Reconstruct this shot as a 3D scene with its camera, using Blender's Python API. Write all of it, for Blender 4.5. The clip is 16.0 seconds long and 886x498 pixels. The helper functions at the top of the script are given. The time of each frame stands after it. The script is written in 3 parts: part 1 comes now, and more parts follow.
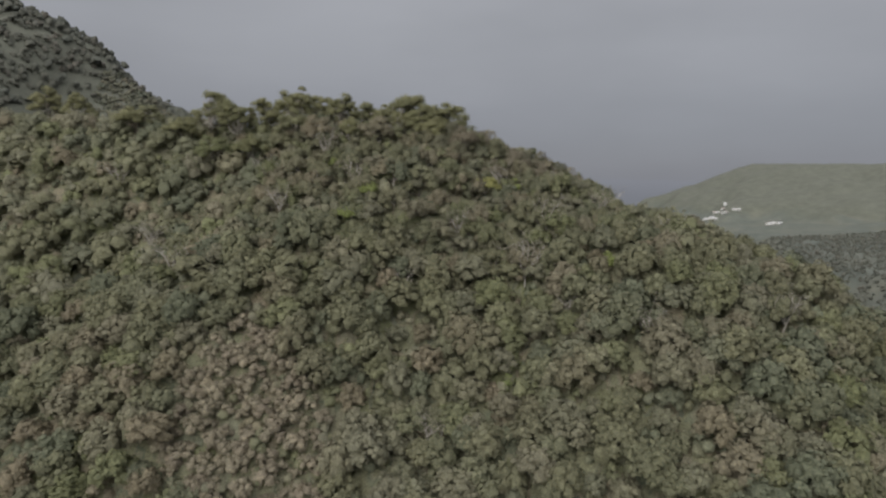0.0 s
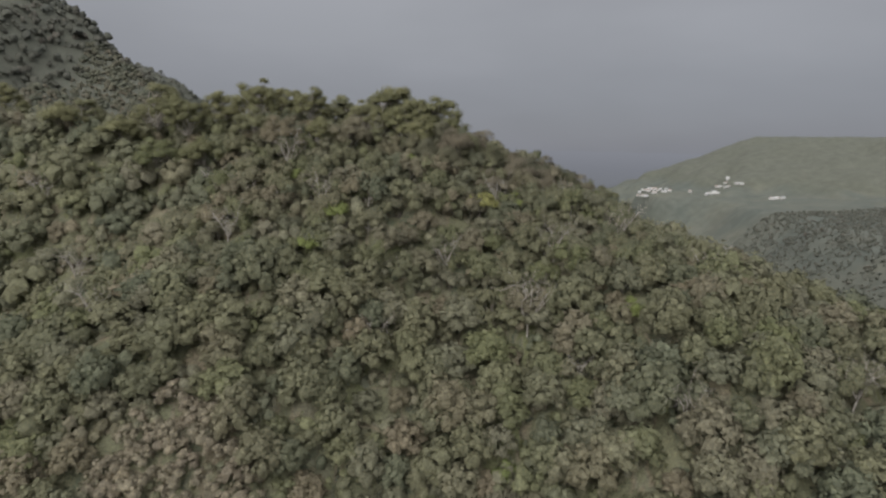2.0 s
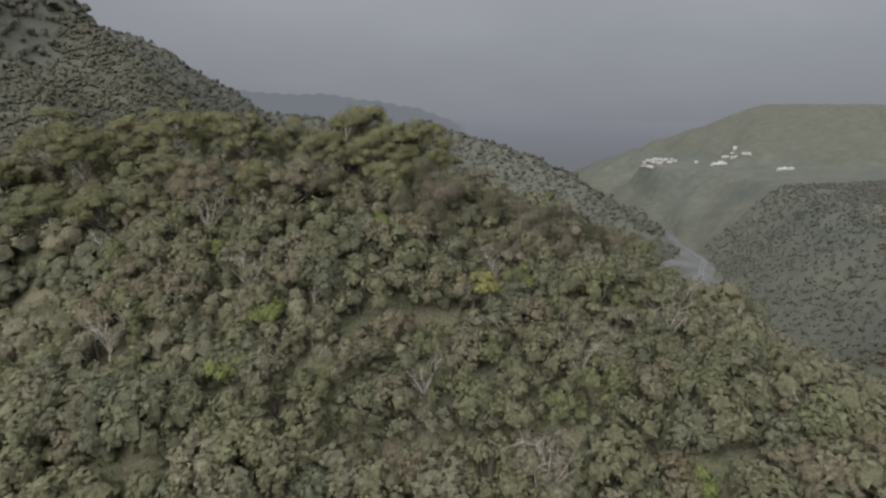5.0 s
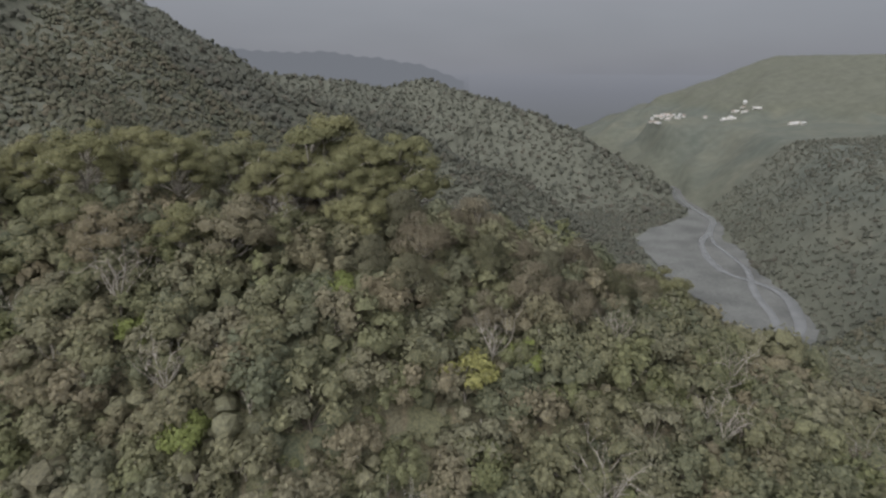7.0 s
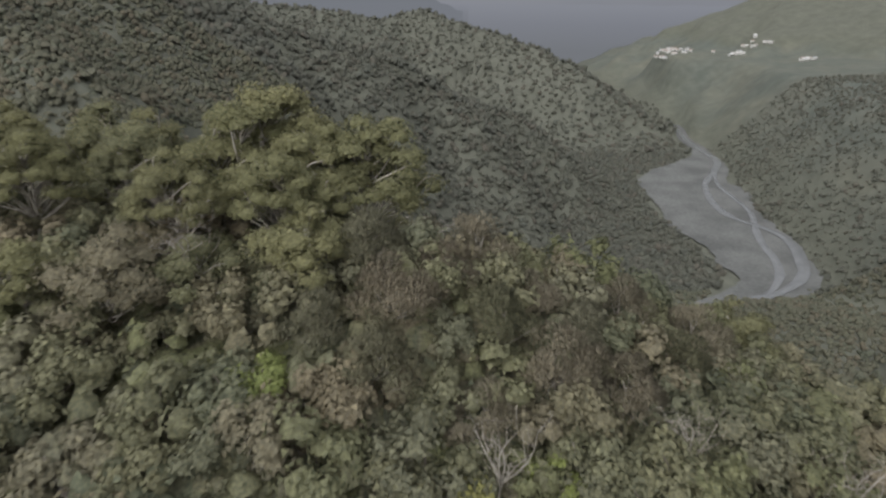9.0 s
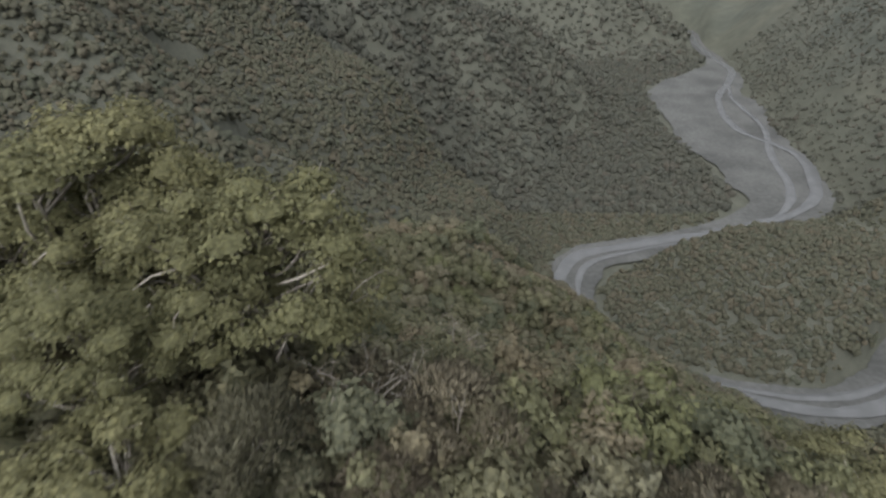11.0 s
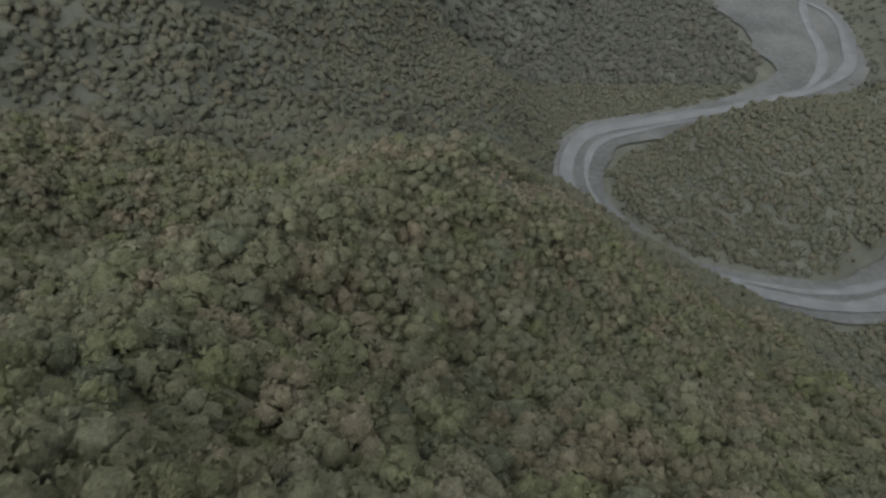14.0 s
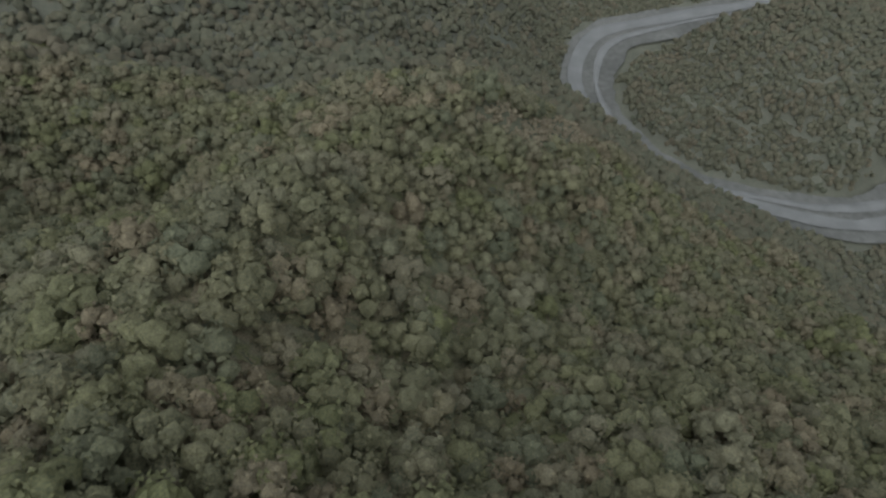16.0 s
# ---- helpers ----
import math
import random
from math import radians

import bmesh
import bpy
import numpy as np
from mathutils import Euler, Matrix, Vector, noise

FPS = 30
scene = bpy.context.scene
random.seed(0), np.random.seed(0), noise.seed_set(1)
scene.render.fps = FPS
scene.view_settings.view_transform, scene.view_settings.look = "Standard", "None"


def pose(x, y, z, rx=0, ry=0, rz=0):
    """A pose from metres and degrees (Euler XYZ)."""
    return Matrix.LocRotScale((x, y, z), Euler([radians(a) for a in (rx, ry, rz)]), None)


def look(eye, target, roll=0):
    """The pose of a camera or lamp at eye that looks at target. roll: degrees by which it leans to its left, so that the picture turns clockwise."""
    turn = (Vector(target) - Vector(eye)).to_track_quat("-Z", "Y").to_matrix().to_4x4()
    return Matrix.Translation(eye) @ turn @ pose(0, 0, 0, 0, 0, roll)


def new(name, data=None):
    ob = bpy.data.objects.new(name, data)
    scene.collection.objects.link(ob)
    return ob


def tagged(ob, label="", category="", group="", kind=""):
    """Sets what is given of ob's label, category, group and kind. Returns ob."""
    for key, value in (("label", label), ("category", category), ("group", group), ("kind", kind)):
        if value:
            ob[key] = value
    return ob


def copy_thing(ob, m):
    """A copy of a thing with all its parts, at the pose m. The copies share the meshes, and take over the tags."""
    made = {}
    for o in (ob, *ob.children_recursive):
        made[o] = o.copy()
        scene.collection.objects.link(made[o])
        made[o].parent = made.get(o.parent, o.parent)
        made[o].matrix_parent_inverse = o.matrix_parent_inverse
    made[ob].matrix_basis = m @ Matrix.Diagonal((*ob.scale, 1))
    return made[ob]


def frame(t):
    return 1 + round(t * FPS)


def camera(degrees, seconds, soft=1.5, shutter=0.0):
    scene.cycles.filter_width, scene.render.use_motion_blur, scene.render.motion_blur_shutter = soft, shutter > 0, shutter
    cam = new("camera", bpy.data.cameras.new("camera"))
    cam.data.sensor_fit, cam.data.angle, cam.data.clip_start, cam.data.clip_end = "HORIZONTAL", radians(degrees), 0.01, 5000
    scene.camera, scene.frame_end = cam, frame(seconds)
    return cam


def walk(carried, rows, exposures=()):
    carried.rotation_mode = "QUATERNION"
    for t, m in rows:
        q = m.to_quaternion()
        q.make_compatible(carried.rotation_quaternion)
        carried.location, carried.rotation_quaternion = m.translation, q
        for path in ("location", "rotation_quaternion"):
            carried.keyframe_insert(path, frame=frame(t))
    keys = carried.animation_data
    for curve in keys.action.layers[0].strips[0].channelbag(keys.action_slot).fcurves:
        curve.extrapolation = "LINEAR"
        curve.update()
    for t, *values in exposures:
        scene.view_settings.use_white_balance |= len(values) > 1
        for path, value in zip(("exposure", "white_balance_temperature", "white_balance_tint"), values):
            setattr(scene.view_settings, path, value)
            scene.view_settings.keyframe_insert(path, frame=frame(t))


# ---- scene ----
import itertools

cam = camera(71.4, 16.0, soft=2.4, shutter=0.5)
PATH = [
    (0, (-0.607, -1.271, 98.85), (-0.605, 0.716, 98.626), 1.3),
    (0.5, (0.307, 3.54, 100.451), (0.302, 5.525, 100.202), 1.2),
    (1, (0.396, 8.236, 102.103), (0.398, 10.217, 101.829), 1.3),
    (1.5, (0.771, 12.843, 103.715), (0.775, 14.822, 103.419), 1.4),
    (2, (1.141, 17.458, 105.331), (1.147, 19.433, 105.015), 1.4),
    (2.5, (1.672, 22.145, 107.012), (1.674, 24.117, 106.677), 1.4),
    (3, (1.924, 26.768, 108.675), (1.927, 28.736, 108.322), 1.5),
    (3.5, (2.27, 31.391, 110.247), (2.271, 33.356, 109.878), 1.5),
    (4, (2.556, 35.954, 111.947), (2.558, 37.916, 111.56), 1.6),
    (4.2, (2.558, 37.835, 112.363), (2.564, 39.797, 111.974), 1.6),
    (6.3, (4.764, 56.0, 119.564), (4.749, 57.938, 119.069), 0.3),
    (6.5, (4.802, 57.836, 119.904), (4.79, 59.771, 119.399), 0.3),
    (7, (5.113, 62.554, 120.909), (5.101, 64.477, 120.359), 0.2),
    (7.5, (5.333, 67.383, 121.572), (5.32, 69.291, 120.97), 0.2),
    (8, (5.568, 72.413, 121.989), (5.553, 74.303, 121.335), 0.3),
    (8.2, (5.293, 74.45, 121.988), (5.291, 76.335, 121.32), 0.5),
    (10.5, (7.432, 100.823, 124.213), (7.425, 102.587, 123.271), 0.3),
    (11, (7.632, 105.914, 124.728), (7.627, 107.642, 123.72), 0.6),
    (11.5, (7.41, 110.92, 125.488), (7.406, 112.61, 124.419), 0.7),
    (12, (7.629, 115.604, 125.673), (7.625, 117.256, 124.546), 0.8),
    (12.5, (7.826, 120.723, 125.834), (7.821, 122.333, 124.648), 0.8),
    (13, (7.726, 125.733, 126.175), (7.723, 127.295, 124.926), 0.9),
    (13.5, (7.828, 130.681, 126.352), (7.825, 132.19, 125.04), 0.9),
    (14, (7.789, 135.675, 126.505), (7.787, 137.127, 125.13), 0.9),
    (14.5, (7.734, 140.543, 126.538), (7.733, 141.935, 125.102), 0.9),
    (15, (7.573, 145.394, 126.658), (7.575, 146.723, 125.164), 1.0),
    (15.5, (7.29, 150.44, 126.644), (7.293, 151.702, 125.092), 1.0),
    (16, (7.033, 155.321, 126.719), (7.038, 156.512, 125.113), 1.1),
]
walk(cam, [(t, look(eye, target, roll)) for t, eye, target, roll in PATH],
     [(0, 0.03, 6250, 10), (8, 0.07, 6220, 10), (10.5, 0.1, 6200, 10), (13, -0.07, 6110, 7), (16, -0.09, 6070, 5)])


# ---- sky and sun: a dull overcast day ----
world = bpy.data.worlds.new("overcast_sky")
scene.world = world
world.use_nodes = True
wn, wl = world.node_tree.nodes, world.node_tree.links
wn.clear()
w_out = wn.new("ShaderNodeOutputWorld")
w_bg = wn.new("ShaderNodeBackground")
w_sky = wn.new("ShaderNodeTexSky")
w_sky.sky_type = "NISHITA"
w_sky.sun_disc = False
w_sky.sun_elevation = radians(38)
w_sky.sun_rotation = radians(207)
w_skybg = wn.new("ShaderNodeBackground")
w_skybg.inputs["Strength"].default_value = 0.05
wl.new(w_sky.outputs[0], w_skybg.inputs["Color"])
w_co = wn.new("ShaderNodeTexCoord")
w_map = wn.new("ShaderNodeMapping")
w_map.inputs["Scale"].default_value = (1.0, 1.0, 3.2)
wl.new(w_co.outputs["Generated"], w_map.inputs["Vector"])
w_noise = wn.new("ShaderNodeTexNoise")
w_noise.inputs["Scale"].default_value = 1.7
w_noise.inputs["Detail"].default_value = 4.0
w_noise.inputs["Roughness"].default_value = 0.45
wl.new(w_map.outputs[0], w_noise.inputs["Vector"])
w_sep = wn.new("ShaderNodeSeparateXYZ")
wl.new(w_co.outputs["Generated"], w_sep.inputs[0])
w_ramp = wn.new("ShaderNodeValToRGB")
w_ramp.color_ramp.elements[0].position = 0.0
w_ramp.color_ramp.elements[0].color = (0.225, 0.228, 0.25, 1)
w_ramp.color_ramp.elements[1].position = 1.0
w_ramp.color_ramp.elements[1].color = (1.35, 1.34, 1.32, 1)
e = w_ramp.color_ramp.elements.new(0.16)
e.color = (0.295, 0.295, 0.308, 1)
e = w_ramp.color_ramp.elements.new(0.3)
e.color = (0.36, 0.36, 0.372, 1)
e = w_ramp.color_ramp.elements.new(0.45)
e.color = (1.0, 1.0, 1.0, 1)
wl.new(w_sep.outputs["Z"], w_ramp.inputs[0])
w_var = wn.new("ShaderNodeMapRange")
w_var.inputs["From Min"].default_value = 0.3
w_var.inputs["From Max"].default_value = 0.7
w_var.inputs["To Min"].default_value = 0.86
w_var.inputs["To Max"].default_value = 1.12
wl.new(w_noise.outputs["Fac"], w_var.inputs["Value"])
wl.new(w_ramp.outputs[0], w_bg.inputs["Color"])
wl.new(w_var.outputs[0], w_bg.inputs["Strength"])
w_mix = wn.new("ShaderNodeMixShader")
w_mix.inputs[0].default_value = 0.93
wl.new(w_skybg.outputs[0], w_mix.inputs[1])
wl.new(w_bg.outputs[0], w_mix.inputs[2])
wl.new(w_mix.outputs[0], w_out.inputs["Surface"])

sun_data = bpy.data.lights.new("sun", "SUN")
sun_data.energy = 3.4
sun_data.angle = radians(70)
sun_data.color = (1.0, 0.965, 0.9)
sun = new("sun", sun_data)
sun.matrix_world = look((-45, -90, 78), (0, 0, 0))


# ---- materials ----
def material(name, rough=0.9, spec=0.2):
    m = bpy.data.materials.new(name)
    m.use_nodes = True
    nt = m.node_tree
    b = nt.nodes["Principled BSDF"]
    b.inputs["Roughness"].default_value = rough
    b.inputs["Specular IOR Level"].default_value = spec
    return m, nt.nodes, nt.links, b


def noise_tex(n, l, scale, detail=4.0, coords="Object"):
    c = n.new("ShaderNodeTexCoord")
    t = n.new("ShaderNodeTexNoise")
    t.inputs["Scale"].default_value = scale
    t.inputs["Detail"].default_value = detail
    l.new(c.outputs[coords], t.inputs["Vector"])
    return t


def ramp_of(n, l, source, stops):
    r = n.new("ShaderNodeValToRGB")
    els = r.color_ramp.elements
    while len(els) > 1:
        els.remove(els[-1])
    els[0].position, els[0].color = stops[0][0], (*stops[0][1], 1)
    for p, c in stops[1:]:
        els.new(p).color = (*c, 1)
    l.new(source, r.inputs[0])
    return r


def mixed(n, l, a, b, fac, mode="MIX"):
    m = n.new("ShaderNodeMix")
    m.data_type = "RGBA"
    m.blend_type = mode
    for sock, v in ((m.inputs[0], fac), (m.inputs[6], a), (m.inputs[7], b)):
        if isinstance(v, (float, int)):
            sock.default_value = v
        elif isinstance(v, tuple):
            sock.default_value = (*v, 1)
        else:
            l.new(v, sock)
    return m.outputs[2]


def bumped(n, l, b, height, strength, distance):
    k = n.new("ShaderNodeBump")
    k.inputs["Strength"].default_value = strength
    k.inputs["Distance"].default_value = distance
    l.new(height, k.inputs["Height"])
    l.new(k.outputs[0], b.inputs["Normal"])


def leaf_material(name, stops, spread=0.09, fine=True):
    """Leaves: one tint a tree, a lighter or darker shade a leaf tuft, light passing through."""
    m, n, l, b = material(name, 0.75, 0.25)
    at = n.new("ShaderNodeAttribute")
    at.attribute_name = "tint"
    ob = n.new("ShaderNodeObjectInfo")
    add = n.new("ShaderNodeMath")
    add.operation = "ADD"
    l.new(at.outputs["Fac"], add.inputs[0])
    l.new(ob.outputs["Random"], add.inputs[1])
    fr = n.new("ShaderNodeMath")
    fr.operation = "FRACT"
    l.new(add.outputs[0], fr.inputs[0])
    base = ramp_of(n, l, fr.outputs[0], stops)
    geo = n.new("ShaderNodeNewGeometry")
    shade = n.new("ShaderNodeMapRange")
    shade.inputs["To Min"].default_value = 1.0 - 2.2 * spread
    shade.inputs["To Max"].default_value = 1.0 + 2.2 * spread
    l.new(geo.outputs["Random Per Island"], shade.inputs["Value"])
    hs = n.new("ShaderNodeHueSaturation")
    l.new(shade.outputs[0], hs.inputs["Value"])
    grain = noise_tex(n, l, 5.0 if fine else 0.7, 3.0)
    flecks = ramp_of(n, l, grain.outputs["Fac"], [(0.3, (0.62, 0.65, 0.68)), (0.5, (1, 1, 1)), (0.7, (1.36, 1.33, 1.25))] if fine else [(0.35, (0.9, 0.91, 0.92)), (0.65, (1.1, 1.09, 1.06))])
    l.new(mixed(n, l, base.outputs[0], flecks.outputs[0], 1.0, "MULTIPLY"), hs.inputs["Color"])
    l.new(hs.outputs[0], b.inputs["Base Color"])
    puff = n.new("ShaderNodeAttribute")
    puff.attribute_name = "roundness"
    turn = n.new("ShaderNodeVectorTransform")
    turn.vector_type, turn.convert_from, turn.convert_to = "NORMAL", "OBJECT", "WORLD"
    l.new(puff.outputs["Vector"], turn.inputs[0])
    blend = n.new("ShaderNodeMix")
    blend.data_type = "VECTOR"
    blend.inputs[0].default_value = 0.22 if fine else 0.08
    ruffle = noise_tex(n, l, 2.6 if fine else 0.5, 3.0)
    off = n.new("ShaderNodeVectorMath")
    off.operation = "SUBTRACT"
    l.new(ruffle.outputs["Color"], off.inputs[0])
    off.inputs[1].default_value = (0.5, 0.5, 0.5)
    uneven = n.new("ShaderNodeVectorMath")
    uneven.operation = "MULTIPLY_ADD"
    l.new(off.outputs[0], uneven.inputs[0])
    uneven.inputs[1].default_value = (1.7, 1.7, 1.3)
    l.new(turn.outputs[0], uneven.inputs[2])
    l.new(uneven.outputs[0], blend.inputs[4])
    l.new(geo.outputs["Normal"], blend.inputs[5])
    unit_n = n.new("ShaderNodeVectorMath")
    unit_n.operation = "NORMALIZE"
    l.new(blend.outputs[1], unit_n.inputs[0])
    l.new(unit_n.outputs[0], b.inputs["Normal"])
    tr = n.new("ShaderNodeBsdfTranslucent")
    l.new(hs.outputs[0], tr.inputs["Color"])
    mx = n.new("ShaderNodeMixShader")
    mx.inputs[0].default_value = 0.4
    l.new(b.outputs[0], mx.inputs[1])
    l.new(tr.outputs[0], mx.inputs[2])
    l.new(mx.outputs[0], n["Material Output"].inputs["Surface"])
    return m


FOREST = [(0.0, (0.145, 0.145, 0.09)), (0.15, (0.168, 0.162, 0.1)), (0.3, (0.127, 0.135, 0.09)), (0.45, (0.19, 0.178, 0.121)),
          (0.6, (0.15, 0.157, 0.08)), (0.74, (0.175, 0.168, 0.117)), (0.88, (0.205, 0.174, 0.12)), (1.0, (0.145, 0.145, 0.09))]
LEAF = leaf_material("forest_leaves", FOREST)
LEAF_TALL = leaf_material("tall_tree_leaves", [(0.0, (0.17, 0.168, 0.09)), (0.5, (0.195, 0.187, 0.1)), (1.0, (0.158, 0.158, 0.094))])
# Forest leaves greyed and evened out, painting distance haze into the base colour.
LEAF_HAZED = leaf_material("hazed_leaves", [(0.0, (0.104, 0.107, 0.088)), (0.4, (0.113, 0.112, 0.09)), (0.7, (0.097, 0.102, 0.086)), (0.88, (0.12, 0.11, 0.09)), (1.0, (0.104, 0.107, 0.088))], 0.05, False)
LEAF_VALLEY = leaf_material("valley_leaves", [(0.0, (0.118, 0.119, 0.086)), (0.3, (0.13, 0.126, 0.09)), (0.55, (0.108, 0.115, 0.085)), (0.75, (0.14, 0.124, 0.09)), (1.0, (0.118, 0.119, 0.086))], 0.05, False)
LEAF_LIME = leaf_material("lime_leaves", [(0.0, (0.2, 0.225, 0.075)), (1.0, (0.18, 0.205, 0.08))])
LEAF_YELLOW = leaf_material("yellow_leaves", [(0.0, (0.27, 0.262, 0.1)), (1.0, (0.25, 0.242, 0.1))])
LEAF_TAN = leaf_material("dry_leaves", [(0.0, (0.228, 0.196, 0.142)), (0.5, (0.235, 0.208, 0.15)), (1.0, (0.212, 0.18, 0.134))])

DARK_BARK, n, l, b = material("dark_bark", 0.9)
t = noise_tex(n, l, 4.0, 6)
l.new(ramp_of(n, l, t.outputs["Fac"], [(0.3, (0.07, 0.06, 0.048)), (0.7, (0.16, 0.14, 0.115))]).outputs[0], b.inputs["Base Color"])
BARK, n, l, b = material("pale_bark", 0.85)
t = noise_tex(n, l, 3.0, 6)
l.new(ramp_of(n, l, t.outputs["Fac"], [(0.3, (0.20, 0.175, 0.15)), (0.7, (0.40, 0.37, 0.33))]).outputs[0], b.inputs["Base Color"])
bumped(n, l, b, t.outputs["Fac"], 0.5, 0.03)

SOIL, n, l, b = material("hill_ground", 0.95, 0.1)
t1, t2, t3, t4 = noise_tex(n, l, 0.006, 6), noise_tex(n, l, 0.05, 6), noise_tex(n, l, 0.5, 6), noise_tex(n, l, 0.02, 8)
under = ramp_of(n, l, t3.outputs["Fac"], [(0.3, (0.066, 0.07, 0.05)), (0.7, (0.1, 0.1, 0.072))])
grass = ramp_of(n, l, t1.outputs["Fac"], [(0.3, (0.08, 0.087, 0.076)), (0.48, (0.092, 0.097, 0.083)), (0.62, (0.105, 0.106, 0.087)), (0.8, (0.088, 0.094, 0.081))])
patch = ramp_of(n, l, t4.outputs["Fac"], [(0.35, (0.9, 0.92, 0.92)), (0.5, (1, 1, 1)), (0.68, (1.08, 1.06, 1.03))])
at = n.new("ShaderNodeAttribute")
at.attribute_name = "open_land"
c3 = mixed(n, l, under.outputs[0], mixed(n, l, grass.outputs[0], patch.outputs[0], 1.0, "MULTIPLY"), at.outputs["Fac"])
fw = n.new("ShaderNodeAttribute")
fw.attribute_name = "slope_wood"
# Ground between the far trees, coloured in the same greyed haze tone.
hazed_brush = ramp_of(n, l, t3.outputs["Fac"], [(0.3, (0.082, 0.086, 0.071)), (0.5, (0.094, 0.096, 0.078)), (0.7, (0.106, 0.105, 0.086))])
c3 = mixed(n, l, c3, hazed_brush.outputs[0], fw.outputs["Fac"])
c4 = ramp_of(n, l, t2.outputs["Fac"], [(0.3, (0.85, 0.85, 0.85)), (0.7, (1.12, 1.12, 1.12))])
l.new(mixed(n, l, c3, c4.outputs[0], 1.0, "MULTIPLY"), b.inputs["Base Color"])
bumped(n, l, b, t2.outputs["Fac"], 0.3, 3.0)

GRAVEL, n, l, b = material("river_gravel", 0.9, 0.2)
t1, t2 = noise_tex(n, l, 0.02, 6), noise_tex(n, l, 0.25, 6)
c1 = ramp_of(n, l, t1.outputs["Fac"], [(0.35, (0.078, 0.079, 0.077)), (0.6, (0.115, 0.116, 0.113))])
c2 = ramp_of(n, l, t2.outputs["Fac"], [(0.3, (0.8, 0.8, 0.8)), (0.7, (1.15, 1.15, 1.15))])
l.new(mixed(n, l, c1.outputs[0], c2.outputs[0], 1.0, "MULTIPLY"), b.inputs["Base Color"])
bumped(n, l, b, t2.outputs["Fac"], 0.6, 1.0)

WATER, n, l, b = material("river_water", 0.25, 0.5)
t1 = noise_tex(n, l, 0.08, 5)
l.new(ramp_of(n, l, t1.outputs["Fac"], [(0.35, (0.088, 0.09, 0.092)), (0.65, (0.118, 0.12, 0.123))]).outputs[0], b.inputs["Base Color"])
bumped(n, l, b, t1.outputs["Fac"], 0.3, 0.3)

WHITE, n, l, b = material("white_plaster", 0.8)
t1 = noise_tex(n, l, 0.8, 4)
l.new(ramp_of(n, l, t1.outputs["Fac"], [(0.3, (0.38, 0.37, 0.35)), (0.7, (0.5, 0.49, 0.47))]).outputs[0], b.inputs["Base Color"])
ROOF, n, l, b = material("sheet_roof", 0.5)
ob = n.new("ShaderNodeObjectInfo")
l.new(ramp_of(n, l, ob.outputs["Random"], [(0.0, (0.45, 0.44, 0.42)), (0.6, (0.36, 0.36, 0.37)), (0.85, (0.3, 0.24, 0.21))]).outputs[0], b.inputs["Base Color"])
DARK, n, l, b = material("dark_opening", 0.4)
b.inputs["Base Color"].default_value = (0.06, 0.06, 0.065, 1)

# Haze painted as glow: the emission pales with height towards the horizon sky.
PLAIN, n, l, b = material("plain_haze_glow", 1.0, 0.0)
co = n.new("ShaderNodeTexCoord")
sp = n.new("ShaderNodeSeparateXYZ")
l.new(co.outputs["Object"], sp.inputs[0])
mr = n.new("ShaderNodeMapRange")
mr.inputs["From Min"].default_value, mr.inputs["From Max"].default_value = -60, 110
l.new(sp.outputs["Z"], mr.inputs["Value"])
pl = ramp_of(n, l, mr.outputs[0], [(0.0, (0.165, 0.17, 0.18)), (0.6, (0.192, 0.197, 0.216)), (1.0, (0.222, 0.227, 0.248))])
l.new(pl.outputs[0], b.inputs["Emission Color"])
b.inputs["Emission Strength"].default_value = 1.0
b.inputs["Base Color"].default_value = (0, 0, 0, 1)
# Flat self-lit pale blue: the haze over the far ridge, put into emission.
FAR_HILL, n, l, b = material("far_hill_haze_glow", 1.0, 0.0)
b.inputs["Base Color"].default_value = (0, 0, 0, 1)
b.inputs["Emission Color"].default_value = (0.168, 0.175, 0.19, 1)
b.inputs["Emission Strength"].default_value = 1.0


